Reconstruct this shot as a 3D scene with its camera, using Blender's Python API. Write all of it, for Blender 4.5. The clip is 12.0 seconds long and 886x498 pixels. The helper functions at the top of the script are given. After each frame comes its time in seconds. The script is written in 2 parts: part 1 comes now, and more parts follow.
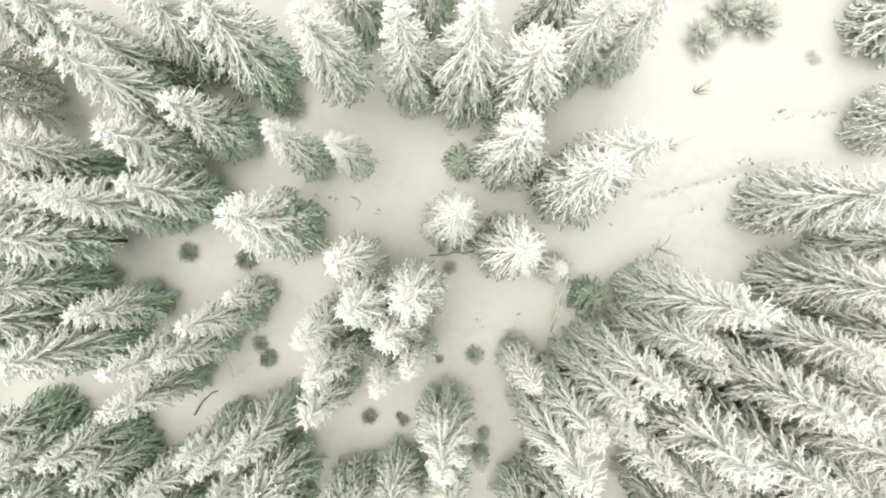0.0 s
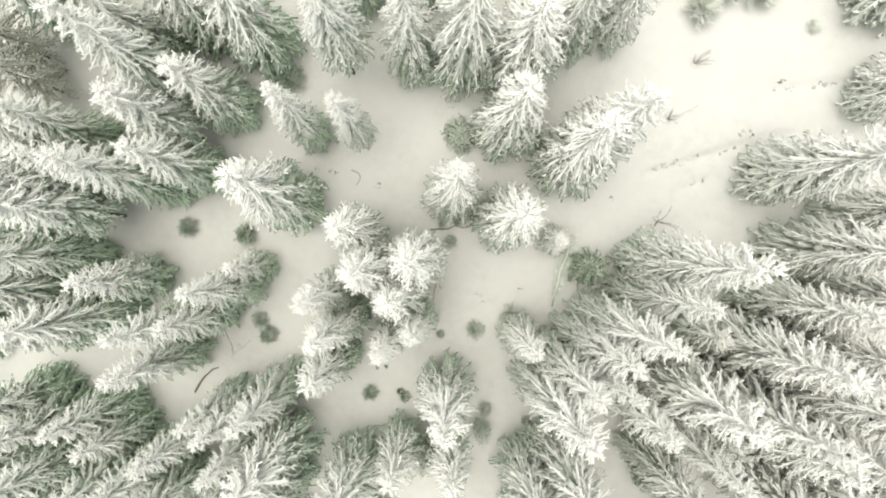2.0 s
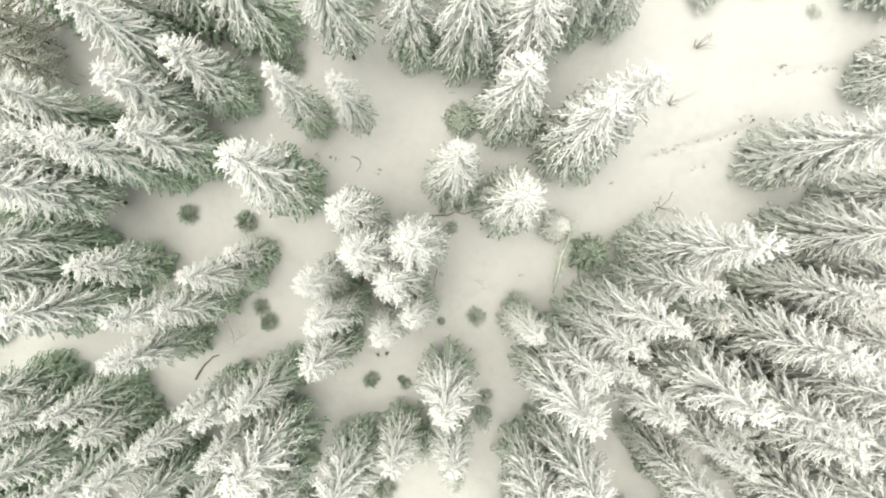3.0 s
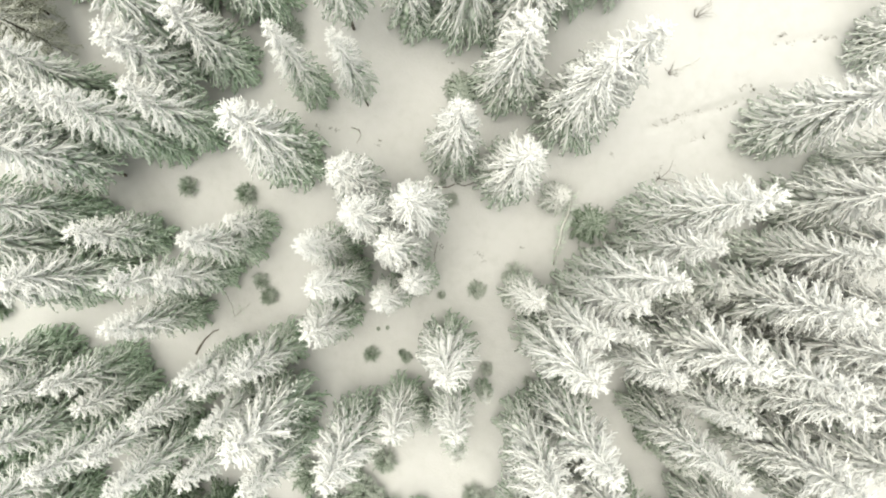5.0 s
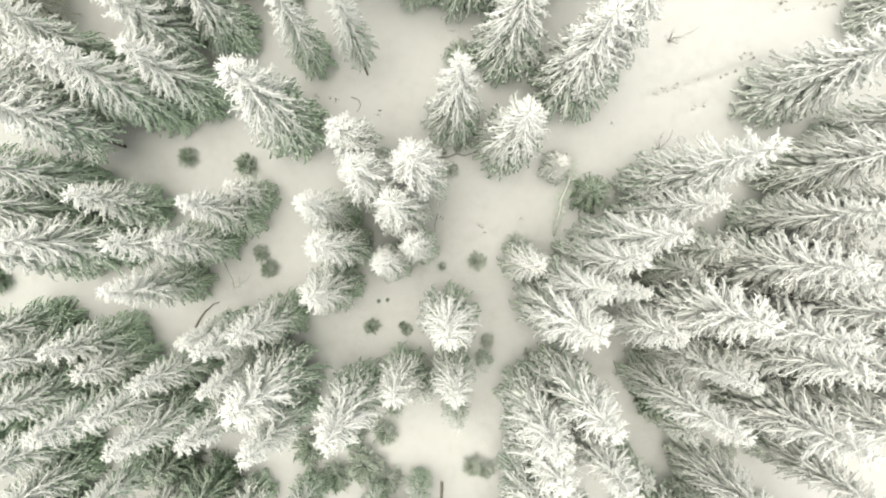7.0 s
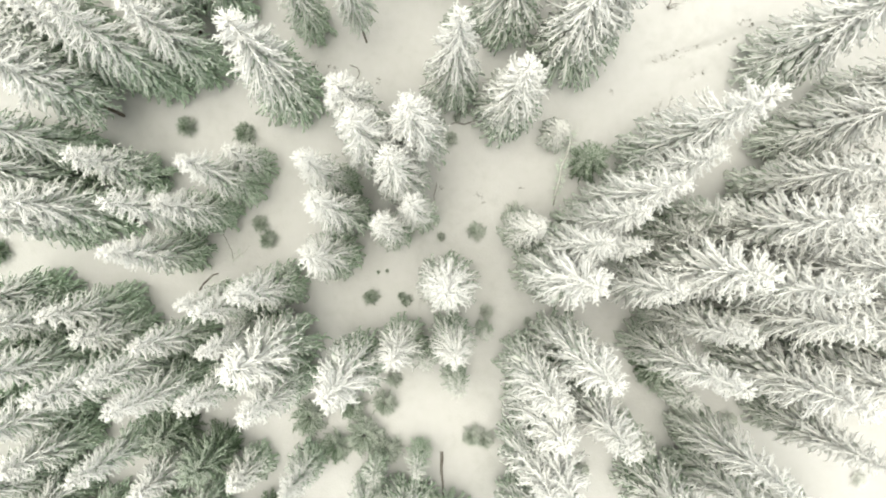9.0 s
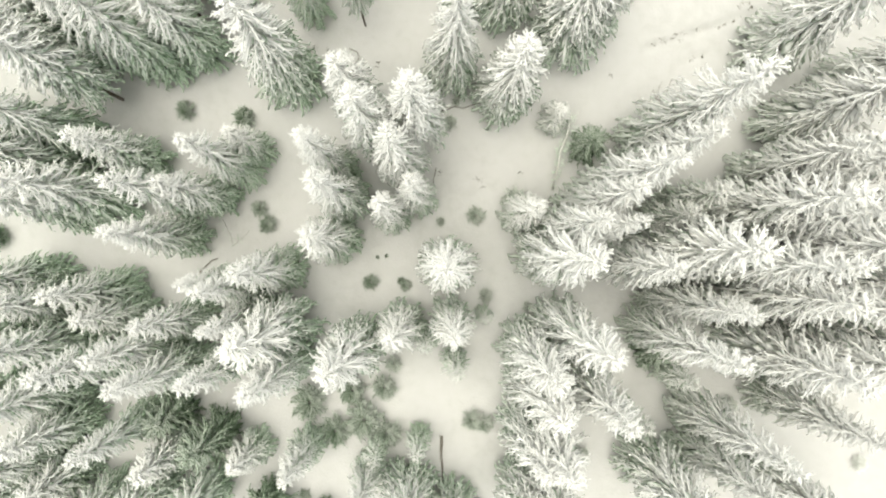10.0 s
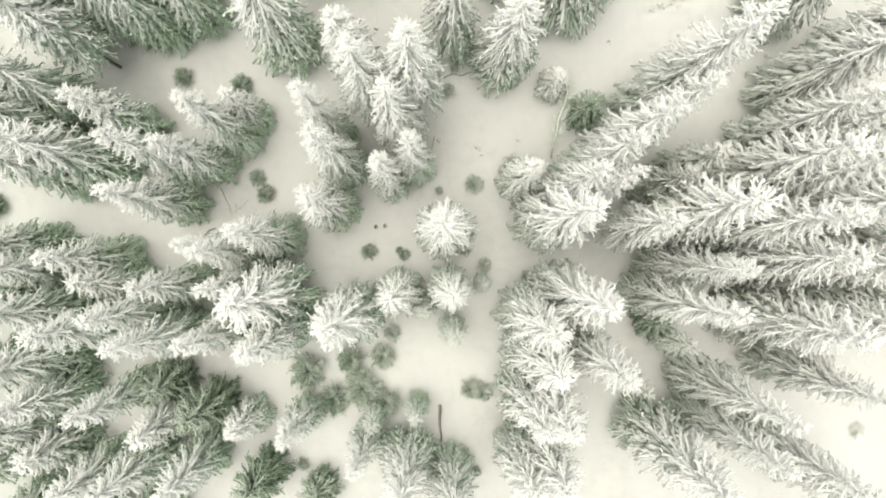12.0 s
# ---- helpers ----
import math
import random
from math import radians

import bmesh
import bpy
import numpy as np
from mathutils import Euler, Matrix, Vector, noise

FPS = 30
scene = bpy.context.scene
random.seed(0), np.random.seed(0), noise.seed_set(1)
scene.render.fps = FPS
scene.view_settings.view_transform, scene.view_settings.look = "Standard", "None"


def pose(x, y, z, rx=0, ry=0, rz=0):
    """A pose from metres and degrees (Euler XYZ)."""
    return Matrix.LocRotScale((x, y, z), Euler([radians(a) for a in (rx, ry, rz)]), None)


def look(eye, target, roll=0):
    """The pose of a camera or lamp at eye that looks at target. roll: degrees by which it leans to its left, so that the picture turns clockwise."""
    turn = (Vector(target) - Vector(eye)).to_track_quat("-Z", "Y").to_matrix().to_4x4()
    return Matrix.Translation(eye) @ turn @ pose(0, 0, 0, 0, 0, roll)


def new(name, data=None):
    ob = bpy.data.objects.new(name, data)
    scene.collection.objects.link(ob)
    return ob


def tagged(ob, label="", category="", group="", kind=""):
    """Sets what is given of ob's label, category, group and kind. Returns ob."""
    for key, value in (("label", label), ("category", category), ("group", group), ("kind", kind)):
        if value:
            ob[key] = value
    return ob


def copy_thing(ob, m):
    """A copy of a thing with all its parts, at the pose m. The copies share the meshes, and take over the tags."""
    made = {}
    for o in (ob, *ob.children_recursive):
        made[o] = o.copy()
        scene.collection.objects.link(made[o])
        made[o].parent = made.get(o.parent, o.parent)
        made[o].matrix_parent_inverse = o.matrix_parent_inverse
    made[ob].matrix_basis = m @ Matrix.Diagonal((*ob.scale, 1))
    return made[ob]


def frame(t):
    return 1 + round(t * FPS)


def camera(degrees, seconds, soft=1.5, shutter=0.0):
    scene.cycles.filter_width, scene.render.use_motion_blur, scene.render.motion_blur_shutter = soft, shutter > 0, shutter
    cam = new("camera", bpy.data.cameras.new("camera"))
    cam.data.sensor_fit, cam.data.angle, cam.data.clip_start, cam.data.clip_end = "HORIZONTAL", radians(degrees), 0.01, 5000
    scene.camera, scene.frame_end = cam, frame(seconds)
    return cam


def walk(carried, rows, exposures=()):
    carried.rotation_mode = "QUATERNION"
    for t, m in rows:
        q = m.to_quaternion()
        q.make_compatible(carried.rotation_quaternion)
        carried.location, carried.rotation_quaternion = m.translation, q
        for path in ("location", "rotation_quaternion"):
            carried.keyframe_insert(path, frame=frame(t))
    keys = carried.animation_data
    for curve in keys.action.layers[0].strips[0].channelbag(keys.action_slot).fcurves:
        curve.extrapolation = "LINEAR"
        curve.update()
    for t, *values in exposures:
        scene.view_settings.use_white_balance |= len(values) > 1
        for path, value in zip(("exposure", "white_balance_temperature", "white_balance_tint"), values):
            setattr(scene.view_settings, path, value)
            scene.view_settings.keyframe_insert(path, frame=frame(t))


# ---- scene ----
cam = camera(75.0, 12.0, soft=2.05)
METRES, EYE, TILT, LEAN, TURN = 15.2, 50.0, -90.0, 0.0, 0.0
ROWS = [
    (0.0, 0.0, 0.0, 0.0, 0.0, 0.0, -0.0),
    (0.5, -0.0008, 0.002, -0.037, -0.0, 0.03, 0.07),
    (1.0, -0.0035, 0.0037, -0.0725, -0.03, -0.0, 0.14),
    (1.5, -0.0057, 0.0054, -0.1102, -0.05, 0.03, 0.2),
    (2.0, -0.0082, 0.0065, -0.1481, -0.09, 0.05, 0.24),
    (2.5, -0.0106, 0.0079, -0.1848, -0.08, 0.0, 0.3),
    (3.0, -0.0135, 0.0087, -0.2243, -0.11, 0.05, 0.34),
    (5.0, -0.0218, 0.0133, -0.3841, -0.19, 0.11, 0.52),
    (5.5, -0.0234, 0.0145, -0.4253, -0.2, 0.12, 0.57),
    (6.0, -0.0259, 0.0158, -0.4669, -0.22, 0.14, 0.6),
    (6.5, -0.0271, 0.0168, -0.5092, -0.23, 0.16, 0.65),
    (7.0, -0.0286, 0.018, -0.5507, -0.26, 0.14, 0.7),
    (9.0, -0.0309, 0.0222, -0.7261, -0.32, 0.18, 0.83),
    (9.5, -0.031, 0.023, -0.7709, -0.34, 0.18, 0.86),
    (10.0, -0.0307, 0.0239, -0.8155, -0.35, 0.19, 0.89),
    (10.5, -0.0302, 0.0251, -0.8612, -0.36, 0.22, 0.92),
    (11.0, -0.0291, 0.0265, -0.9065, -0.37, 0.23, 0.94),
    (11.5, -0.0279, 0.0279, -0.9522, -0.39, 0.24, 0.97),
    (12.0, -0.0267, 0.0295, -0.9986, -0.39, 0.25, 0.98),
]
walk(cam, [(t, pose(0, 0, EYE, TILT, LEAN, TURN) @ pose(METRES * x, METRES * y, METRES * z, 90 + pitch, roll, yaw)) for t, x, y, z, yaw, pitch, roll in ROWS],
     exposures=[(0.0, 0.78, 7000, 1.0), (12.0, 0.77, 7000, 1.0)])

# ---- world, sun, exposure ----
world = bpy.data.worlds.new("overcast_sky")
scene.world = world
world.use_nodes = True
wn = world.node_tree.nodes
wl = world.node_tree.links
sky = wn.new("ShaderNodeTexSky")
sky.sky_type = "NISHITA"
sky.sun_disc = False
sky.sun_elevation = radians(80)
sky.sun_rotation = radians(-80)
sky.air_density = 1.0
sky.dust_density = 1.5
sky.ozone_density = 0.5
wn["Background"].inputs["Strength"].default_value = 0.14
cloud = wn.new("ShaderNodeHueSaturation")
cloud.inputs["Saturation"].default_value = 0.25
wl.new(sky.outputs["Color"], cloud.inputs["Color"])
wl.new(cloud.outputs["Color"], wn["Background"].inputs["Color"])

sun_data = bpy.data.lights.new("sun", "SUN")
sun_data.energy = 2.0
sun_data.angle = radians(58)
sun_data.color = (1.0, 0.965, 0.915)
sun = new("sun", sun_data)
sun.matrix_basis = look((-7, 0, 58), (0, 0, 0))


# ---- terrain ----
TRAILS = [(17.0, 4.1, 21.5, 5.3), (21.5, 5.3, 24.6, 6.3), (24.6, 6.3, 28.2, 7.0), (26.3, 10.4, 29.0, 10.6), (29.8, 10.9, 31.6, 10.9), (20.3, 3.0, 21.8, 3.5)]
HOLLOWS = [(0.35, -4.0, 0.55), (26.6, 15.4, 0.6), (-5.8, 3.2, 0.8), (13.6, 2.0, 0.6), (-1.6, -12.2, 0.5), (3.2, -7.3, 0.6), (20.0, 7.6, 0.7)]


def ground_z(x, y):
    """Snow surface: a shallow trough along y = -12, rising gently on both sides."""
    s = 45 * math.tanh((y + 12) / 45)
    z = 0.21 * math.sqrt(s * s + 16) + 0.09 * s - 2.4
    z -= 0.8 * math.exp(-((x + 12) ** 2 + (y + 12) ** 2) / 200)
    fade = math.exp(-(x * x + y * y) / 6000)
    z += fade * 0.35 * noise.noise((x * 0.09, y * 0.09, 3.1))
    z += fade * 0.10 * noise.noise((x * 0.4, y * 0.4, 7.7))
    z += fade * 0.05 * noise.noise((x * 1.1, y * 1.1, 2.3))
    for ax, ay, bx, by in TRAILS:
        t = max(0.0, min(1.0, ((x - ax) * (bx - ax) + (y - ay) * (by - ay)) / ((bx - ax) ** 2 + (by - ay) ** 2)))
        gap = math.hypot(x - ax - t * (bx - ax), y - ay - t * (by - ay))
        z -= 0.2 * math.exp(-(gap / 0.27) ** 2)
    for hx, hy, r in HOLLOWS:
        gap = math.hypot(x - hx, y - hy) / r
        if gap < 3:
            z -= 0.16 * gap * gap * math.exp(-gap * gap) * (1 + 0.6 * noise.noise((x * 1.3, y * 1.3, 5.0)))
    return z


# ---- materials ----
def base_material(name):
    m = bpy.data.materials.new(name)
    m.use_nodes = True
    return m, m.node_tree.nodes, m.node_tree.links, m.node_tree.nodes["Principled BSDF"]


def noise_node(nodes, links, scale, detail, vector):
    n = nodes.new("ShaderNodeTexNoise")
    n.inputs["Scale"].default_value = scale
    n.inputs["Detail"].default_value = detail
    links.new(vector, n.inputs["Vector"])
    return n


def ramp_node(nodes, links, source, stops):
    r = nodes.new("ShaderNodeValToRGB")
    r.color_ramp.elements[0].position, r.color_ramp.elements[0].color = stops[0][0], (*stops[0][1], 1)
    r.color_ramp.elements[1].position, r.color_ramp.elements[1].color = stops[-1][0], (*stops[-1][1], 1)
    for p, c in stops[1:-1]:
        e = r.color_ramp.elements.new(p)
        e.color = (*c, 1)
    links.new(source, r.inputs["Fac"])
    return r


def math_node(nodes, links, op, a, b):
    n = nodes.new("ShaderNodeMath")
    n.operation = op
    for k, v in ((0, a), (1, b)):
        if isinstance(v, (int, float)):
            n.inputs[k].default_value = v
        else:
            links.new(v, n.inputs[k])
    return n.outputs[0]


def rime_material(name, bare, bare_light, rime, start, gain, grain, speckle, climb=0.0, x_lighten=0.0):
    """Needles or bark under wind-blown rime: it gathers on top, on the windward side by climb higher up.
    Rime also grows towards +x, which puts that side's brighter light into the colour."""
    m, n, l, bsdf = base_material(name)
    geo = n.new("ShaderNodeNewGeometry")
    dot = n.new("ShaderNodeVectorMath")
    dot.operation = "DOT_PRODUCT"
    l.new(geo.outputs["Normal"], dot.inputs[0])
    dot.inputs[1].default_value = (-0.55, -0.10, 0.83)
    fine = noise_node(n, l, grain, 4, geo.outputs["Position"])
    broad = noise_node(n, l, 0.7, 2, geo.outputs["Position"])
    facing = math_node(n, l, "MULTIPLY", dot.outputs["Value"], gain)
    a = math_node(n, l, "ADD", facing, start)
    b = math_node(n, l, "MULTIPLY", math_node(n, l, "SUBTRACT", fine.outputs["Fac"], 0.5), speckle)
    c = math_node(n, l, "MULTIPLY", math_node(n, l, "SUBTRACT", broad.outputs["Fac"], 0.5), 0.5)
    local = n.new("ShaderNodeTexCoord")
    split = n.new("ShaderNodeSeparateXYZ")
    l.new(local.outputs["Object"], split.inputs[0])
    d = math_node(n, l, "MULTIPLY", math_node(n, l, "SUBTRACT", split.outputs["Z"], 8.0), climb)
    info = n.new("ShaderNodeObjectInfo")
    e = math_node(n, l, "MULTIPLY", math_node(n, l, "SUBTRACT", info.outputs["Random"], 0.5), 0.16)
    # whiter with x: the lighter side of the stand painted into the colour
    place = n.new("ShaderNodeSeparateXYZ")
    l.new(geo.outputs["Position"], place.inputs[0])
    e = math_node(n, l, "ADD", e, math_node(n, l, "MULTIPLY", place.outputs["X"], x_lighten))
    d = math_node(n, l, "ADD", d, e)
    fac = n.new("ShaderNodeClamp")
    l.new(math_node(n, l, "ADD", math_node(n, l, "ADD", a, b), math_node(n, l, "ADD", c, d)), fac.inputs["Value"])
    under = ramp_node(n, l, fine.outputs["Fac"], [(0.35, bare), (0.65, bare_light)])
    mix = n.new("ShaderNodeMix")
    mix.data_type = "RGBA"
    l.new(fac.outputs[0], mix.inputs[0])
    l.new(under.outputs["Color"], mix.inputs[6])
    mix.inputs[7].default_value = (*rime, 1)
    l.new(mix.outputs[2], bsdf.inputs["Base Color"])
    bsdf.inputs["Roughness"].default_value = 0.85
    bsdf.inputs["Specular IOR Level"].default_value = 0.2
    bump = n.new("ShaderNodeBump")
    bump.inputs["Strength"].default_value = 0.25
    bump.inputs["Distance"].default_value = 0.06
    l.new(fine.outputs["Fac"], bump.inputs["Height"])
    l.new(bump.outputs["Normal"], bsdf.inputs["Normal"])
    return m


RIME = (0.83, 0.818, 0.797)
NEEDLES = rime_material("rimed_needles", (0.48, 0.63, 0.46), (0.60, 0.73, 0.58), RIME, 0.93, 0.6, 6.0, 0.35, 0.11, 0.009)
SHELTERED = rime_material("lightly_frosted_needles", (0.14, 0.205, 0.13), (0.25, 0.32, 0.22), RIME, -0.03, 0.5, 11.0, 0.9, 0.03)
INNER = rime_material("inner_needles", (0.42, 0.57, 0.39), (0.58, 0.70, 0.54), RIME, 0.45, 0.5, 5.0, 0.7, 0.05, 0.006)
BARK = rime_material("rimed_bark", (0.10, 0.085, 0.07), (0.20, 0.17, 0.14), RIME, 0.25, 0.5, 6.0, 0.6, 0.09)
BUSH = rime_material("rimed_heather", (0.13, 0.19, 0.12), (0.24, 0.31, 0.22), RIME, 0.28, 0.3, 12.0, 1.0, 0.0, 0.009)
TWIGS = rime_material("bare_rimed_twigs", (0.20, 0.22, 0.13), (0.34, 0.35, 0.23), RIME, 0.25, 0.4, 8.0, 0.8)
DEAD_WOOD = rime_material("dead_wood", (0.08, 0.065, 0.05), (0.18, 0.15, 0.12), RIME, -0.15, 0.4, 8.0, 0.7)


def snow_material():
    m, n, l, bsdf = base_material("snow")
    geo = n.new("ShaderNodeNewGeometry")
    patch = noise_node(n, l, 0.22, 5, geo.outputs["Position"])
    stain = noise_node(n, l, 1.3, 6, geo.outputs["Position"])
    both = math_node(n, l, "ADD", math_node(n, l, "MULTIPLY", patch.outputs["Fac"], 0.5), math_node(n, l, "MULTIPLY", stain.outputs["Fac"], 0.5))
    col = ramp_node(n, l, both, [(0.34, (0.515, 0.502, 0.492)), (0.47, (0.554, 0.539, 0.532)), (0.62, (0.573, 0.556, 0.553))])
    l.new(col.outputs["Color"], bsdf.inputs["Base Color"])
    bsdf.inputs["Roughness"].default_value = 0.8
    bsdf.inputs["Specular IOR Level"].default_value = 0.25
    small = noise_node(n, l, 5.0, 5, geo.outputs["Position"])
    bump = n.new("ShaderNodeBump")
    bump.inputs["Strength"].default_value = 0.5
    bump.inputs["Distance"].default_value = 0.05
    l.new(small.outputs["Fac"], bump.inputs["Height"])
    l.new(bump.outputs["Normal"], bsdf.inputs["Normal"])
    return m


SNOW = snow_material()


# ---- mesh helpers ----
class Soup:
    """Vertices and faces of one mesh under construction."""

    def __init__(self):
        self.v, self.f = [], []

    def tube(self, points, radii, sides, spin=0.0):
        """A tapering tube along points; a last radius of 0 makes a pointed end."""
        first = len(self.v)
        for i, p in enumerate(points):
            a, b = points[max(i - 1, 0)], points[min(i + 1, len(points) - 1)]
            d = (b - a).normalized()
            u = d.cross(Vector((0, 0, 1)) if abs(d.z) < 0.9 else Vector((1, 0, 0))).normalized()
            w = d.cross(u)
            for k in range(sides):
                t = spin + 2 * math.pi * k / sides
                self.v.append(p + (u * math.cos(t) + w * math.sin(t)) * max(radii[i], 0.004))
        for i in range(len(points) - 1):
            for k in range(sides):
                a, b = first + i * sides + k, first + i * sides + (k + 1) % sides
                self.f.append((a, b, b + sides, a + sides))
        self.f.append(tuple(first + (len(points) - 1) * sides + k for k in range(sides)))

    def spike(self, root, tip, mid_radius, sides, rng, sag=0.0):
        """A finger of needles: thin root, swollen beyond the middle, blunt tip."""
        first = len(self.v)
        d = tip - root
        ln = d.length
        d = d / ln
        u = d.cross(Vector((0, 0, 1)) if abs(d.z) < 0.9 else Vector((1, 0, 0))).normalized()
        w = d.cross(u)
        spin = rng.random() * 6.28
        self.v.append(root - d * (0.15 * ln))
        c = root + d * (ln * 0.72) - Vector((0, 0, sag * 0.5))
        for k in range(sides):
            t = spin + 2 * math.pi * k / sides
            self.v.append(c + (u * math.cos(t) + w * math.sin(t)) * (mid_radius * rng.uniform(0.8, 1.3)))
        self.v.append(tip - Vector((0, 0, sag)))
        for k in range(sides):
            a, b = first + 1 + k, first + 1 + (k + 1) % sides
            self.f.append((first, b, a))
            self.f.append((a, b, first + sides + 1))

    def mesh(self, name, material, smooth=False):
        me = bpy.data.meshes.new(name)
        me.from_pydata([tuple(p) for p in self.v], [], self.f)
        me.materials.append(material)
        if smooth:
            me.polygons.foreach_set("use_smooth", [True] * len(me.polygons))
        me.update()
        return me


def part(name, mesh, parent, label=""):
    ob = new(name, mesh)
    ob.parent = parent
    return tagged(ob, label=label) if label else ob


# ---- ground ----
def build_ground():
    steps = [-3000, -1200, -500, -250, -140, -100, -80, -65, -55]
    axis = steps + [-48 + 0.3 * i for i in range(321)] + [-s for s in reversed(steps)]
    n = len(axis)
    verts = [(x, y - 8, ground_z(x, y - 8)) for y in axis for x in axis]
    faces = [(j * n + i, j * n + i + 1, (j + 1) * n + i + 1, (j + 1) * n + i) for j in range(n - 1) for i in range(n - 1)]
    me = bpy.data.meshes.new("ground")
    me.from_pydata(verts, [], faces)
    me.materials.append(SNOW)
    me.polygons.foreach_set("use_smooth", [True] * len(me.polygons))
    tagged(new("ground", me), "snow-covered forest floor, softly rolling, pale and untrodden", "ground", kind="structure")


build_ground()


# ---- spruces ----
def bough(soup, rng, root, azimuth, length, start, bend, thick, twigs):
    """One laden bough: a spine that leaves the trunk at the slope start and hangs ever more steeply by bend,
    lifts a little at its end, and carries forward-leaning fingers of rimed needles on both sides."""
    out = Vector((math.cos(azimuth), math.sin(azimuth), 0))
    side = Vector((-out.y, out.x, 0))
    swing = rng.uniform(-0.14, 0.14)
    pts = []
    for i in range(5):
        s = i / 4
        pts.append(root + out * (length * s) + side * (length * swing * s * s)
                   + Vector((0, 0, length * (start * s - bend * s * s + 0.12 * s ** 4))))
    radii = [thick * q * rng.uniform(0.85, 1.15) for q in (0.7, 1.0, 1.1, 1.0, 0.45)]
    soup.tube(pts, radii, 3, rng.random() * 1.5)
    run = (pts[4] - pts[0]).length
    for k in range(twigs):
        s = 0.16 + 0.8 * (k + rng.random() * 0.7) / twigs
        i = min(int(s * 4), 3)
        p = pts[i].lerp(pts[i + 1], s * 4 - i)
        d = (pts[i + 1] - pts[i]).normalized()
        hand = side if k % 2 else -side
        way = (d * rng.uniform(1.0, 1.7) + hand * rng.uniform(0.5, 0.9) + Vector((0, 0, rng.uniform(-0.15, 0.15)))).normalized()
        ln = (0.22 + 0.095 * run) * rng.uniform(0.75, 1.35) * (1.2 - 0.4 * s)
        soup.spike(p, p + way * ln, thick * rng.uniform(0.44, 0.66), 3, rng, sag=ln * rng.uniform(0.0, 0.15))


def spruce(seed, height, radius, boughs, twigs, clear=0.06, thick=0.075, swell=1.4, hang=1.0, needles=None, inside=110):
    """A spruce: straight tapered trunk, green inner needles, and a crown of laden boughs that widens
    from a pointed (swell 1.4) or rounded (swell 2.4) top; returns the Empty at its foot."""
    rng = random.Random(seed)
    wood, crown, inner = Soup(), Soup(), Soup()
    sway = [Vector((rng.uniform(-0.08, 0.08), rng.uniform(-0.08, 0.08), 0)) for _ in range(6)]
    line = [Vector((0, 0, -0.5))] + [Vector((0, 0, height * i / 5)) + sway[i] for i in range(1, 6)]
    wood.tube(line, [height * q for q in (0.007, 0.0062, 0.0055, 0.0045, 0.003, 0.001)], 7)

    def axis(z):
        i = min(max(int(z / height * 5), 0), 4)
        return line[i].lerp(line[i + 1], z / height * 5 - i)

    def reach(u):
        return radius * math.sin(math.pi / 2 * min(1.0, swell * u + 0.09)) * (1 - 0.1 * max(0.0, u - 0.8) / 0.2)

    angle, lop = rng.random() * 6.28, rng.random() * 6.28
    clumps = [(rng.random() * 6.28, rng.uniform(0.15, 0.95)) for _ in range(9)]
    for i in range(boughs):
        u = ((i + 0.5) / boughs) ** 0.84
        z = height * (1 - u * (1 - clear)) + rng.uniform(-0.1, 0.1)
        angle += 2.39996 + rng.uniform(-0.35, 0.35)
        gap = min(abs((angle - c + math.pi) % 6.2832 - math.pi) + 5 * abs(u - w) for c, w in clumps)
        ln = (0.1 + 0.88 * reach(u)) * rng.uniform(0.75, 1.12) * (1 + 0.1 * math.cos(angle - lop)) * (0.78 if gap < 0.45 else 1.0)
        k = min(1.0, u * 1.6)
        start = 0.6 - 1.0 * k * hang + rng.uniform(-0.15, 0.15)
        bend = 0.2 + 0.55 * k * hang
        drop = ln * (bend - start)
        if z - drop < 0.35:
            start += (0.35 - z + drop) / ln
        foot = axis(min(z, height - 0.3 - 0.5 * rng.random()))
        bough(crown, rng, foot, angle, ln, start, bend, thick * (0.62 + 0.46 * k), max(5, int(twigs * (0.6 + 0.45 * k))))
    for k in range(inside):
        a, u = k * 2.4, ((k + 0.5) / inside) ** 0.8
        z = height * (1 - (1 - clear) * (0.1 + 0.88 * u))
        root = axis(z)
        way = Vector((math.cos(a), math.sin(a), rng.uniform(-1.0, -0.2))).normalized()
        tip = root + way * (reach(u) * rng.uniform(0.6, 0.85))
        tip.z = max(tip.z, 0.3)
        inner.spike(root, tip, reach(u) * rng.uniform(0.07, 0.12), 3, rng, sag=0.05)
    for k in range(10):
        a = k * 2.4
        root = axis(height - 1.1 + 0.1 * k)
        way = Vector((math.cos(a), math.sin(a), rng.uniform(0.3, 0.8) + 0.12 * k)).normalized()
        crown.spike(root, root + way * (rng.uniform(0.3, 0.5) * (1.3 - 0.06 * k)), thick * 0.55, 3, rng)
    tree = new("spruce_tree")
    part("trunk", wood.mesh("trunk", BARK, True), tree)
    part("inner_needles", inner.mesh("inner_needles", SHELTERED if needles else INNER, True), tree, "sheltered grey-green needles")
    part("crown", crown.mesh("crown", needles or NEEDLES, True), tree)
    return tree


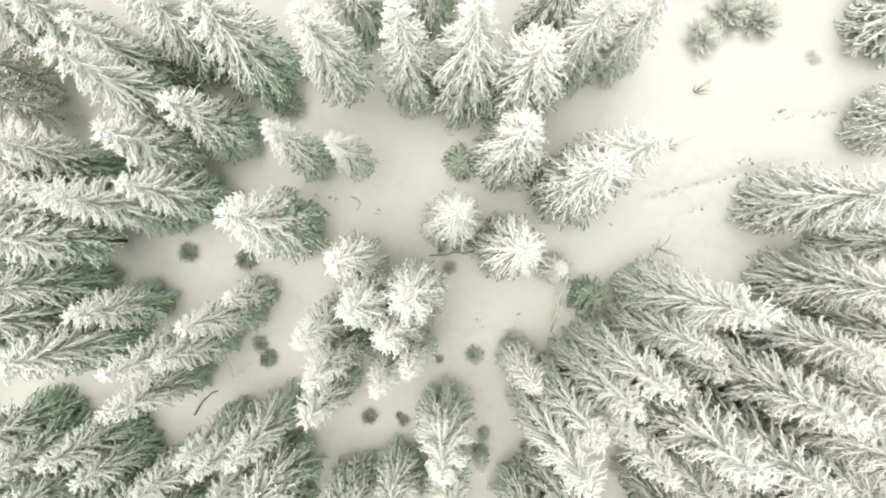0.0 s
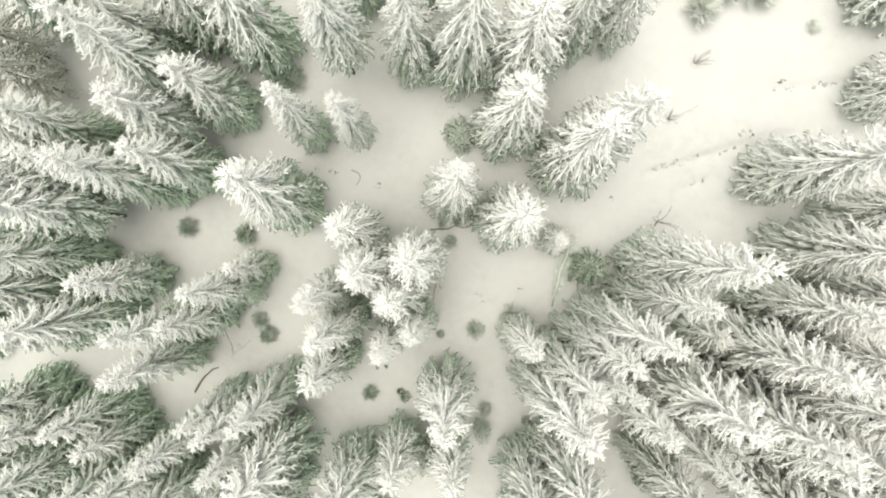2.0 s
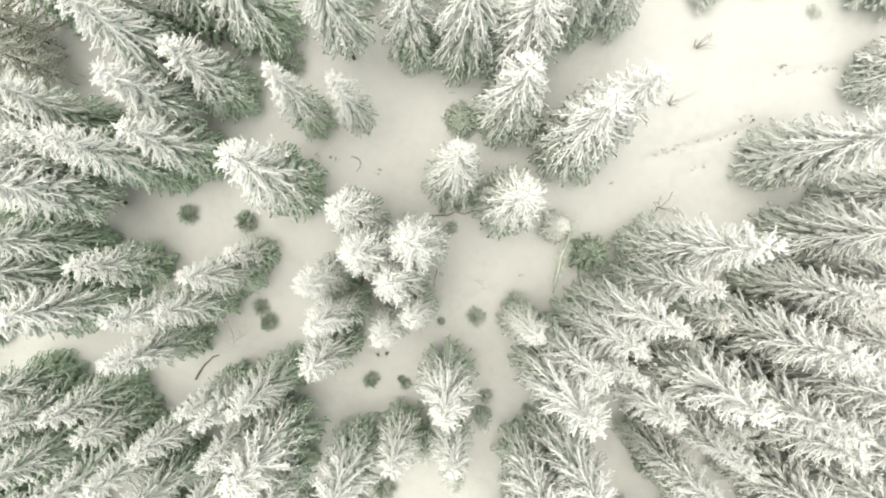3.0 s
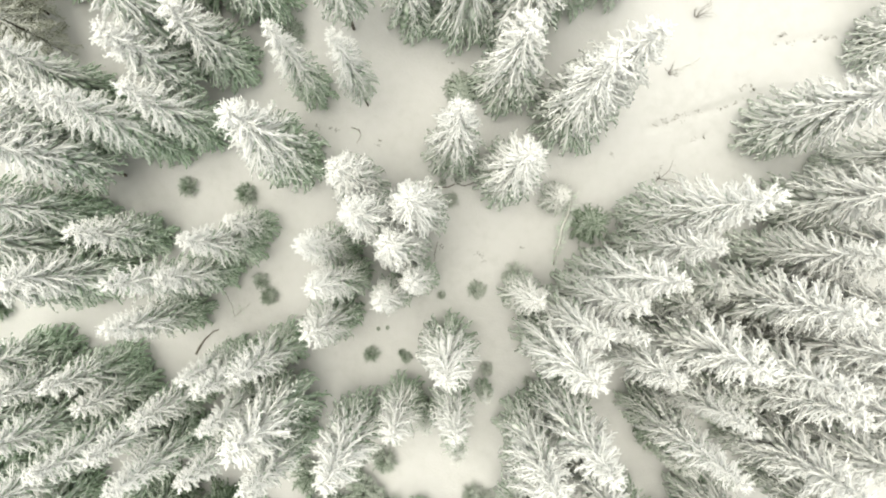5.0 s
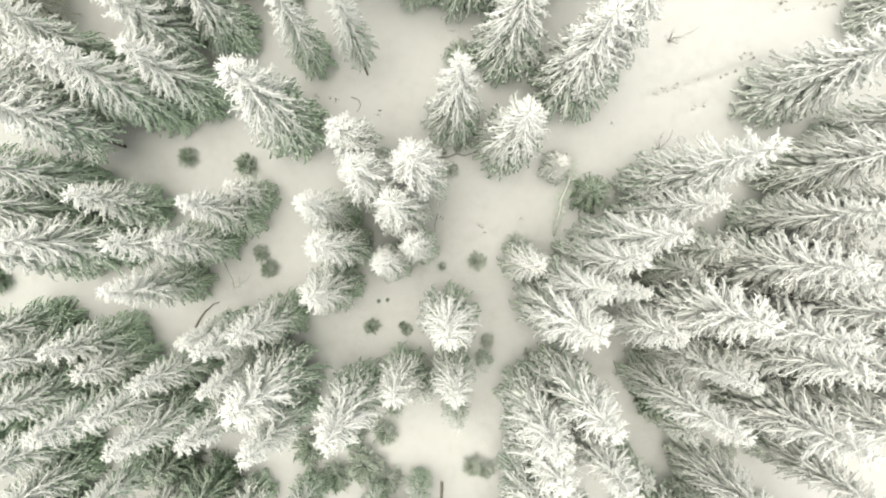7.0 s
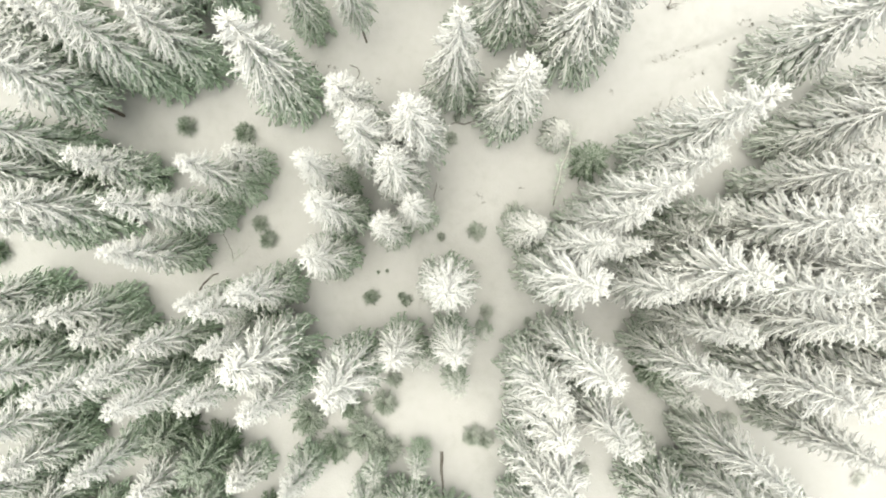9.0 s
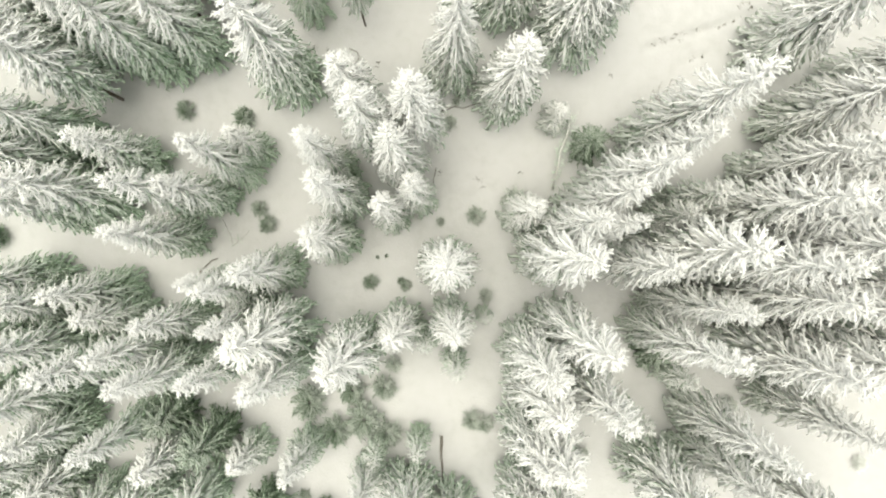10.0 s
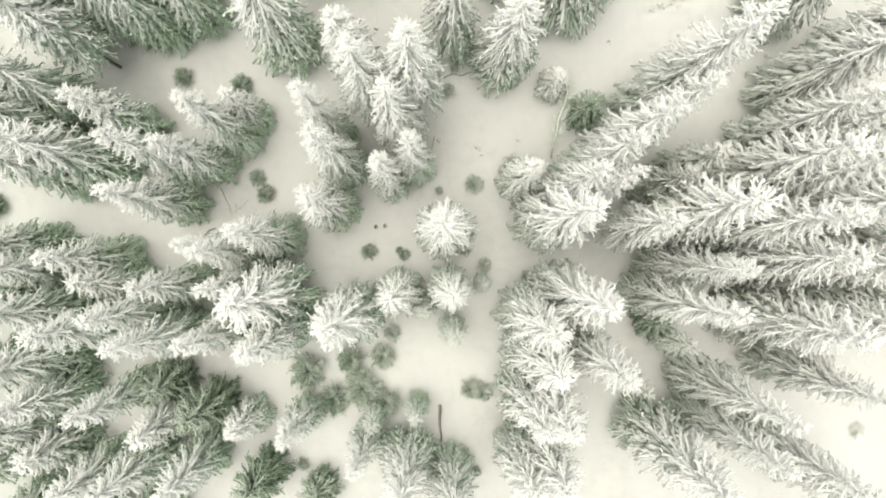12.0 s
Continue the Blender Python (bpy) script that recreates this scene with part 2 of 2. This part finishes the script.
KINDS = {
    "broad": [spruce(11 + i, 16.0, 2.5, 225, 9, 0.07, 0.098, 1.25) for i in range(6)],
    "slim": [spruce(31 + i, 16.0, 1.8, 200, 9, 0.07, 0.084, 1.2) for i in range(5)],
    "clear": [spruce(51 + i, 16.0, 1.9, 180, 9, 0.32, 0.09, 1.35) for i in range(4)],
    "sparse": [spruce(61, 16.0, 2.3, 150, 13, 0.1, 0.055, 1.6, 0.5, TWIGS, 0)],
    "blunt": [spruce(81 + i, 16.0, 2.4, 205, 9, 0.10, 0.102, 1.4, 0.95) for i in range(5)],
    "green": [spruce(91 + i, 8.0, 1.7, 110, 10, 0.06, 0.064, 1.8, 0.6, SHELTERED) for i in range(2)],
    "young": [spruce(71 + i, 8.0, 1.7, 120, 10, 0.06, 0.064, 1.6, 0.8) for i in range(3)],
}
NOMINAL = {"broad": (16.0, 2.5), "slim": (16.0, 1.8), "clear": (16.0, 1.9), "sparse": (16.0, 2.3), "young": (8.0, 1.7), "blunt": (16.0, 2.4), "green": (8.0, 1.7)}
LABEL = {
    "broad": "tall spruce with broad drooping boughs thick with white rime",
    "slim": "tall narrow spruce coated in white rime and snow",
    "clear": "rime-white spruce with a bare dark lower trunk",
    "sparse": "sparse-branched olive-green spruce lightly dusted with frost",
    "blunt": "full spruce with a dense blunt top, thickly rimed white",
    "green": "sheltered young spruce, still green with a dusting of frost",
    "young": "young spruce standing low in snow, frosted green crown",
}
SPRUCES = [
    ("clear", -2.09, -2.93, 18.54, 2.38),
    ("broad", 0.87, 2.16, 18, 2.53),
    ("broad", 5, -0.15, 15.89, 2.97),
    ("clear", -6.62, -0.7, 15.08, 2.26),
    ("clear", -3.49, -5.42, 16.38, 2.2),
    ("blunt", -0.08, -13.52, 16.41, 2.59),
    ("broad", -9.06, -11.27, 12.46, 2.42),
    ("broad", -12.06, 2.01, 18.14, 3.19),
    ("broad", 16.44, -3.43, 21.56, 2.88),
    ("blunt", 12.42, -7.65, 20.15, 2.36),
    ("broad", 15.43, -5.82, 18.11, 2.16),
    ("blunt", 10.77, -8.99, 18.93, 2.06),
    ("blunt", 8.81, -10.76, 18.58, 2.16),
    ("slim", 10.94, -10.88, 18.27, 1.54),
    ("blunt", 7.99, -13, 19.77, 2.81),
    ("clear", 13.52, -13.57, 16.91, 1.85),
    ("blunt", 17.61, -12.69, 18.81, 3.19),
    ("broad", 22.76, -9.58, 19.01, 3.09),
    ("slim", 17.87, -16.55, 17.04, 1.85),
    ("slim", 16.52, -19.14, 18.26, 2.06),
    ("broad", 21.83, -13.64, 20.06, 2.68),
    ("broad", 24.3, -16, 16.8, 2.88),
    ("broad", 24.5, -20.7, 16.9, 3.09),
    ("broad", 20.25, -25.68, 17.05, 2.16),
    ("broad", 20.1, -28.6, 16.5, 2.16),
    ("broad", 16.3, -30, 17, 3.09),
    ("blunt", 6.26, -20.08, 17.19, 2.64),
    ("blunt", 7.2, -23.2, 14.5, 2.92),
    ("blunt", 9.02, -18.44, 19.05, 2.68),
    ("blunt", 10.64, -22.92, 17.03, 2.27),
    ("blunt", 7.41, -26.31, 15.78, 2.57),
    ("blunt", 7.5, -30.5, 13.5, 2.69),
    ("young", 14.8, -25.8, 8, 1.14),
    ("blunt", 0.53, -18.1, 12.6, 2.09),
    ("young", -1.68, -19.86, 5.12, 1.2),
    ("blunt", -3.85, -18.38, 11.28, 2.2),
    ("blunt", -7.38, -19.8, 15.92, 2.75),
    ("slim", -12.86, -21.38, 13.86, 2.2),
    ("blunt", -13.54, -18.3, 14.4, 3.3),
    ("broad", -13.45, -13.75, 14.09, 2.2),
    ("slim", -16.26, -14.89, 12.89, 1.87),
    ("slim", -17.88, -14.4, 11.63, 1.65),
    ("broad", -21.13, -17.32, 11.44, 1.98),
    ("broad", -23.46, -19.33, 12.7, 2.2),
    ("slim", -21.58, -21.17, 13.58, 2.09),
    ("slim", -17.6, -21.2, 12.2, 1.87),
    ("broad", -22.44, -28.38, 8.5, 2.2),
    ("slim", -16.32, -28.68, 6.51, 1.76),
    ("slim", -11.61, -28.36, 9.84, 1.65),
    ("slim", -6.7, -30.6, 10, 1.54),
    ("young", -2.49, -27.93, 6.44, 1.2),
    ("broad", -24.9, -25.8, 12.2, 1.98),
    ("broad", -27, -20.3, 13, 2.42),
    ("broad", -27.89, -15.14, 10.32, 2.2),
    ("broad", -26.5, -17, 9, 2.09),
    ("slim", -24.46, -4.41, 12.49, 2.09),
    ("broad", -16.84, -5.05, 13.48, 2.09),
    ("slim", -15.5, -3.65, 8.7, 1.65),
    ("broad", -20.78, -7.78, 15.13, 2.2),
    ("slim", -19.09, -7.48, 12.03, 1.98),
    ("slim", -22.08, -10.9, 12.94, 2.09),
    ("clear", -5.31, -3.6, 18.43, 2.2),
    ("slim", -8.47, -5.44, 16.68, 1.9),
    ("slim", -8.03, -7.88, 16.11, 2.14),
    ("slim", -4.31, -9.14, 13.37, 1.78),
    ("slim", -2.25, -8.01, 13.95, 1.78),
    ("broad", -16.31, 8.81, 16.29, 2.53),
    ("slim", -10.07, 6.99, 17.38, 1.76),
    ("clear", -6.2, 6.07, 18.69, 1.43),
    ("broad", -20.02, 10.17, 21.31, 2.75),
    ("clear", -19.45, 6.81, 17.55, 2.2),
    ("broad", -18.8, 3.81, 16.71, 2.42),
    ("broad", -21.89, 3, 18.72, 2.42),
    ("broad", -24.2, 3.3, 18, 2.2),
    ("clear", -26.78, 0.69, 17, 2.53),
    ("clear", -28, 1.95, 17.5, 2.42),
    ("broad", -29.3, -2.5, 16, 2.42),
    ("broad", -28, -7.5, 14, 2.86),
    ("clear", -7.1, 11.8, 22, 2.31),
    ("slim", -2.3, 12, 22, 2.31),
    ("broad", 1.8, 12.2, 22, 3.19),
    ("broad", 5.72, 11.48, 18.48, 3.52),
    ("slim", 12.3, 14.2, 18.5, 2.06),
    ("broad", 9.2, 13.6, 20, 2.36),
    ("broad", -6, 17, 20, 2.42),
    ("broad", -0.8, 18, 20, 2.42),
    ("broad", 7.5, 17, 21, 2.57),
    ("broad", -21.2, 12.9, 18, 2.42),
    ("broad", -13.5, 13.8, 20, 3.08),
    ("broad", -16.8, 14.5, 19, 2.75),
    ("slim", -19, 15.5, 18, 2.2),
    ("sparse", -30.4, 10.4, 17, 2.3),
    ("broad", -26.5, 6.5, 17, 2.2),
    ("broad", 4.98, 7.04, 17.7, 2.97),
    ("broad", 11.48, 5.84, 19.69, 2.92),
    ("broad", 9.53, 4.75, 18.64, 3.39),
    ("broad", 26, 3.3, 20, 3.16),
    ("broad", 34, 9.8, 16, 2.88),
    ("broad", 33.5, 17, 17, 3.6),
    ("broad", 32, 0.5, 18, 2.57),
    ("broad", 28, -2.5, 19, 2.88),
    ("slim", 27, -7.2, 17, 2.27),
    ("broad", 27.2, -25, 15, 2.27),
    ("broad", 25.5, -30.5, 15, 2.06),
    ("young", 18.5, -22.8, 7, 1.41),
    ("slim", 6.34, -9.5, 11, 1.87),
    ("green", -19, -27.3, 8, 2.2),
    ("green", -14.9, -33, 8, 2.2),
    ("broad", -31, -30, 8, 2.42),
    ("broad", -27.5, -32, 10, 2.2),
    ("broad", -31, -26, 10, 2.42),
    ("broad", -3.3, -31.6, 13, 2.64),
    ("broad", 0.3, -33.2, 13, 2.42),
    ("broad", -31, -19, 13, 2.42),
    ("broad", -31.5, -23, 12, 2.42),
    ("slim", -32, -16, 11, 2.2),
    ("broad", -33.5, -28, 11, 2.53),
    ("broad", -30, -34, 10, 2.42),
    ("broad", 27, -12.5, 20, 2.68),
    ("broad", 28, -16.5, 18, 2.68),
    ("broad", 29, -20.5, 17, 2.68),
    ("broad", -28, 15.5, 18, 2.64),
    ("broad", -25, 15, 18, 2.42),
    ("sparse", -31, 13, 18, 2.4),
    ("broad", -31.5, -5, 15, 2.86),
    ("broad", -30.5, -8.3, 13, 2.53),
    ("broad", -34, -14, 10, 2.53),
    ("slim", 9.2, -1.6, 5.5, 1.44),
    ("broad", 25.5, -6.3, 17, 2.47),
    ("broad", 24.8, -10.5, 19, 2.47),
    ("broad", 28.5, -9.5, 17, 2.57),
    ("blunt", 6.3, -26.8, 14, 2.64),
    ("blunt", 5.6, -31.2, 13, 2.42),
    ("broad", -33, -35, 10, 2.42),
    ("broad", -28.5, -36, 9, 2.42),
    ("broad", 28, -32.5, 15, 2.27),
    ("broad", -19.5, -31.5, 11, 2.2),
    ("broad", -24, -31.5, 11, 2.2),
    ("green", -22.5, -25.5, 6, 2),
    ("broad", -34, -2, 16, 2.75),
    ("broad", -34.5, -6.5, 14, 2.75),
    ("broad", -35.5, -18.5, 12, 2.64),
    ("broad", -36, -23.5, 12, 2.64),
    ("broad", 31.5, -6, 18, 2.68),
    ("broad", 32, -11, 18, 2.68),
    ("broad", 33, -15.5, 18, 2.68),
    ("broad", 33, -20, 17, 2.68),
    ("broad", -36, -31, 12, 2.64),
    ("broad", -23.5, -36, 10, 2.42),
    ("young", 0.7, -21.7, 6.5, 1.3),
    ("green", -10.6, -34.6, 4.5, 1.8),
    ("broad", -29.6, 3.2, 16, 2.97),
    ("broad", -30, 6.6, 15, 2.64),
    ("young", 19.3, -8.6, 11, 2),
    ("young", 20.6, -16.8, 11, 2),
    ("young", 17.6, -10, 10, 1.8),
    ("slim", -15.86, -17.4, 13, 1.65),
    ("green", 11.8, -3.8, 5.4, 1.7),
    ("young", 3.2, -17.9, 4, 0.9),
    ("green", 1.5, 6.9, 4.4, 1.6),
    ("green", 17.3, -21.3, 3.5, 1.7),
    ("young", -6, -28.9, 5, 1.2),
]
used = {}
pick = random.Random(5)
for kind, x, y, top, r in SPRUCES:
    h0, r0 = NOMINAL[kind]
    k = used[kind] = used.get(kind, -1) + 1
    first = KINDS[kind][k % len(KINDS[kind])]
    z = ground_z(x, y) - 0.05
    m = pose(x, y, z, 0, 0, pick.uniform(0, 360)) @ Matrix.Diagonal((r / r0, r / r0, (top - z) / h0, 1))
    tree = first if k < len(KINDS[kind]) else copy_thing(first, m)
    tree.matrix_basis = m
    tagged(tree, LABEL[kind], "spruce tree", "snowy spruces of the forest")


# ---- bushes poking through the snow ----
def bush(seed, boughs, thick):
    """A low dome of rimed twigs, 1 m in radius; returns the Empty at its foot."""
    rng = random.Random(seed)
    stem, leaves = Soup(), Soup()
    for k in range(5):
        a = k * 1.26 + rng.uniform(-0.3, 0.3)
        way = Vector((math.cos(a) * 0.5, math.sin(a) * 0.5, 0.6))
        stem.tube([Vector((0, 0, -0.2)), way * 0.5, way], [0.03, 0.025, 0.01], 4)
    for k in range(boughs):
        a = k * 2.39996 + rng.uniform(-0.3, 0.3)
        u = (k + 0.5) / boughs
        ln = 0.95 * rng.uniform(0.65, 1.1) * (0.35 + 0.65 * u)
        root = Vector((math.cos(a), math.sin(a), 0)) * 0.12 + Vector((0, 0, 0.2 + 0.45 * (1 - u)))
        bough(leaves, rng, root, a, ln, math.tan(radians(62 - 52 * u + rng.uniform(-10, 10))), 0.12, thick, 6)
    ob = new("bush")
    part("stem", stem.mesh("stem", BARK), ob)
    part("foliage", leaves.mesh("foliage", BUSH), ob)
    return ob


BUSH_KINDS = [bush(101 + i, 84, 0.05) for i in range(3)]
BUSHES = [
    (-6.63, -15.07, 0.8), (-0.34, -9.79, 0.45), (2.76, -9.37, 0.9), (-3.94, -14.99, 0.4), (-16.76, -0.9, 1.0),
    (-21.46, -0.31, 0.9), (0.57, -1.57, 0.7), (3.56, -16.37, 0.7), (7.18, -17.43, 0.5), (2.13, -27.02, 1.0),
    (3.2, -27.32, 0.9), (-16.25, -8.41, 0.8), (-15.66, -9.79, 0.9), (-39.03, -10.49, 1.2), (-4.63, -22.27, 0.8),
    (19.92, 16.2, 1.5), (21.72, 17.9, 1.6), (24.15, 17.42, 1.6), (28.91, 14.98, 0.7),
    (-12.05, 11.24, 1.3), (-12.71, 11.45, 1.0), (-8.18, -24.39, 1.4),
    (-5.45, -24.19, 1.2), (-7.18, -26.8, 1.8), (-5.22, -28.01, 1.4), (-9.64, -27.71, 1.5), (-11.88, -25.3, 1.7),
]
BUSHES += [
    (-12.27, -33.06, 0.6), (35.36, -31.24, 0.8), (20.25, -26.25, 0.6), (22.42, -26.62, 0.7),
    (24.17, -26.07, 0.9), (2.45, -33.98, 0.5), (11.28, -30.14, 0.9), (2.0, -15.17, 0.5), (-3.53, -15.38, 0.6),
    (-5.21, -12.77, 0.22), (-6.03, -12.86, 0.22), (6.02, -8.01, 1.2), (1.55, 0.65, 0.6), (1.1, 0.1, 0.4), (-0.15, -0.1, 0.38),
]
for k, (x, y, r) in enumerate(BUSHES):
    m = pose(x, y, ground_z(x, y) - 0.05, 0, 0, pick.uniform(0, 360)) @ Matrix.Diagonal((r, r, r * (0.5 if x > 25 else 0.95), 1))
    ob = BUSH_KINDS[k] if k < 3 else copy_thing(BUSH_KINDS[k % 3], m)
    ob.matrix_basis = m
    size = "small" if r < 0.75 else "wide" if r > 1.25 else "rounded"
    tagged(ob, f"{size} frosted grey-green bush poking out of the snow", "bush", "bushes on the forest floor")


# ---- dead wood ----
RIMED_WOOD = rime_material("rimed_dead_wood", (0.12, 0.11, 0.09), (0.25, 0.23, 0.19), RIME, 0.4, 0.35, 8.0, 0.9)


def limb(name, label, a, b, r, forks, seed, material, lift=0.05, arch=0.0, bow=0.0):
    """A trunk, log or stick lying from a to b on the snow, with stubs of side twigs."""
    rng = random.Random(seed)
    p, q = Vector((*a, 0)), Vector((*b, 0))
    side = Vector((-(q - p).y, (q - p).x, 0)).normalized()
    pts = []
    for i in range(7):
        s = i / 6
        c = p.lerp(q, s) + side * (rng.uniform(-1, 1) * (r * 0.35 + (0.03 * (q - p).length if forks else 0)) + bow * math.sin(math.pi * s))
        c.z = ground_z(c.x, c.y) + lift + arch * math.sin(math.pi * s)
        pts.append(c)
    base = pts[0].copy()
    wood, twigs = Soup(), Soup()
    wood.tube([c - base for c in pts], [r * (1 - 0.09 * i) * rng.uniform(0.9, 1.1) for i in range(7)], 7)
    for k in range(forks):
        i = rng.randrange(0, 6)
        root = pts[i].lerp(pts[i + 1], rng.random()) - base
        hand = side * rng.choice((-1, 1))
        way = ((q - p).normalized() * rng.uniform(0.2, 0.8) + hand + Vector((0, 0, rng.uniform(0.1, 0.7)))).normalized()
        ln = (rng.uniform(0.2, 0.55) + 3 * r * rng.random()) * (1.25 - 0.15 * i)
        twigs.spike(root, root + way * ln, max(r * 0.12, 0.018), 3, rng)
        if r > 0.12:
            for turn in (-0.7, 0.6):
                fork = root + way * (ln * rng.uniform(0.3, 0.6))
                off = (way + (q - p).normalized() * turn + Vector((0, 0, rng.uniform(-0.4, 0.2)))).normalized()
                twigs.spike(fork, fork + off * (ln * rng.uniform(0.4, 0.7)), r * 0.1, 3, rng)
    ob = new(name)
    ob.location = base
    part("stem", wood.mesh("stem", material, True), ob)
    if forks:
        tagged(part("brushwood", twigs.mesh("brushwood", NEEDLES), ob), kind="stuff")
    return tagged(ob, label, "log" if name == "log" else "dead tree" if name == "fallen_tree" else "branch", "dead wood on the snow")


limb("fallen_tree", "fallen dead tree with frosted twigs lying on the snow", (10.66, -0.98), (9.37, -7.2), 0.13, 120, 1, RIMED_WOOD, 0.4, 0.5)
limb("log", "dark bare log half sunk in the snow", (-0.6, -28.4), (-0.5, -32.2), 0.14, 0, 2, DEAD_WOOD, 0.12)
limb("fallen_branch", "thin bare branch lying on the snow", (-19.65, -9.3), (-18.8, -11.6), 0.055, 9, 3, RIMED_WOOD)
limb("fallen_branch", "thin bare branch lying on the snow", (-18.95, -11.56), (-17.38, -10.37), 0.045, 7, 4, RIMED_WOOD)
limb("fallen_branch", "long bare branch lying on the snow", (-22.33, -14.96), (-20.34, -12.69), 0.1, 5, 5, DEAD_WOOD, 0.1, 0.0, 0.2)
limb("fallen_branch", "thin bare branch lying on the snow", (-0.69, -5.13), (-0.94, -6.8), 0.04, 3, 6, DEAD_WOOD)
limb("fallen_branch", "short bent twig lying on the snow", (-7.6, 4.35), (-7.2, 3.15), 0.05, 6, 7, DEAD_WOOD, 0.05, 0.0, 0.55)
limb("fallen_branch", "long frosted branch half buried in the snow", (18.2, 8.2), (20.6, 9.3), 0.035, 10, 8, RIMED_WOOD)
limb("fallen_branch", "thin dark branch half buried in the snow", (-1.15, -0.55), (3.1, -0.15), 0.07, 16, 9, DEAD_WOOD, 0.06)


def sapling(seed, x, y, h):
    """A leafless sapling: a few thin forked stems."""
    rng = random.Random(seed)
    stems = Soup()
    for k in range(7):
        a = rng.random() * 6.28
        way = Vector((math.cos(a) * 0.6, math.sin(a) * 0.6, 1)).normalized()
        mid = way * (h * rng.uniform(0.4, 0.6))
        tip = mid + (way + Vector((rng.uniform(-0.5, 0.5), rng.uniform(-0.5, 0.5), 0))) * (h * 0.4)
        stems.tube([Vector((0, 0, -0.1)), mid, tip], [0.03, 0.022, 0.008], 4)
        for _ in range(3):
            p = mid.lerp(tip, rng.random())
            w = Vector((rng.uniform(-1, 1), rng.uniform(-1, 1), 0.6)).normalized()
            stems.tube([p, p + w * h * 0.2], [0.015, 0.006], 3)
    ob = new("bare_sapling", stems.mesh("bare_sapling", DEAD_WOOD))
    ob.location = (x, y, ground_z(x, y))
    tagged(ob, "leafless thin sapling standing in open snow", "sapling", "bare saplings in the clearing")


sapling(1, 19.92, 12.35, 1.6)
sapling(2, 18.2, 0.0, 2.2)
sapling(3, 18.1, 8.2, 1.0)

# ---- dark specks for footprint holes, and grass ----
PRINTS = [
    (17.41, 4.33), (17.93, 4.65), (18.32, 4.46), (18.85, 4.78), (19.2, 4.96), (19.52, 4.6), (19.84, 5.05), (20.73, 5.37),
    (20.53, 3.05), (20.88, 3.23), (21.52, 3.41), (23.96, 6.93), (24.21, 7.11), (24.79, 7.24), (25.06, 6.89), (26.5, 10.46),
    (26.79, 10.97), (27.04, 11.1), (27.4, 10.46), (27.84, 10.5), (29.54, 10.58), (30.02, 10.97), (30.6, 10.75), (30.84, 10.92),
    (31.39, 10.88), (22.57, 5.5), (23.05, 5.68), (23.8, 5.95), (24.59, 6.26), (25.8, 6.58), (27.6, 6.8), (-10.46, 4.44),
    (-9.3, 4.25), (-8.84, 4.16), (-5.36, 3.24), (-5.46, 2.97), (0.73, 9.13), (13.85, 2.17), (14.14, 2.03),
    (-0.24, -5.6), (-0.3, -5.45), (3.06, -6.22), (3.3, -6.45), (3.41, -6.82), (2.85, -6.15), (6.64, -5.67),
]
# dark colour stands in for shade inside footprint holes; also colours the grass tips
SPECK_DARK = rime_material("dark_prints_and_grass", (0.07, 0.07, 0.05), (0.16, 0.14, 0.10), RIME, -0.2, 0.2, 8.0, 0.5)
specks = Soup()
rng = random.Random(9)
for x, y in PRINTS:
    for _ in range(rng.randint(5, 10)):
        px, py = x + rng.gauss(0, 0.12), y + rng.gauss(0, 0.07)
        p = Vector((px, py, ground_z(px, py) - 0.03))
        specks.spike(p, p + Vector((rng.uniform(-0.12, 0.12), rng.uniform(-0.12, 0.12), rng.uniform(0.06, 0.16))), 0.035, 3, rng)
tagged(new("grass_tufts", specks.mesh("grass_tufts", SPECK_DARK)), "dark specks standing in for footprint holes in trodden snow, with some dead grass tips", "grass", kind="stuff")


# ---- unseen forest going on all round, added to block low sky over the snow ----
woods = Soup()
rng = random.Random(21)
LEFT, RIGHT, NEAR, FAR = -43.0, 43.0, -41.5, 25.0
spots = []
spots += [(x, y) for x in np.arange(LEFT, RIGHT + 1, 4.2) for y in (NEAR, FAR)]
spots += [(x, y) for y in np.arange(NEAR + 4, FAR - 3, 4.2) for x in (LEFT, RIGHT)]
for x, y in spots:
    x, y = x + rng.uniform(-1, 1), y + rng.uniform(-1, 1)
    foot = Vector((x, y, ground_z(x, y) - 0.1))
    h, r = rng.uniform(13, 18), rng.uniform(2.0, 2.8)
    woods.tube([foot, foot + Vector((0, 0, h * 0.5)), foot + Vector((0, 0, h))], [0.18, 0.11, 0.03], 5)
    turn = rng.random() * 6.28
    for k in range(46):
        u = ((k + 0.5) / 46) ** 0.7
        turn += 2.4
        root = foot + Vector((0, 0, h * (1 - 0.93 * u)))
        bough(woods, rng, root, turn, r * (0.2 + 0.8 * u ** 0.7), 0.8 - 1.4 * u, 0.5, 0.3, 5)
tagged(new("far_woods", woods.mesh("far_woods", NEEDLES, True)), "unseen frosted spruce forest beyond the clearing, added to block low sky", "forest", kind="stuff")
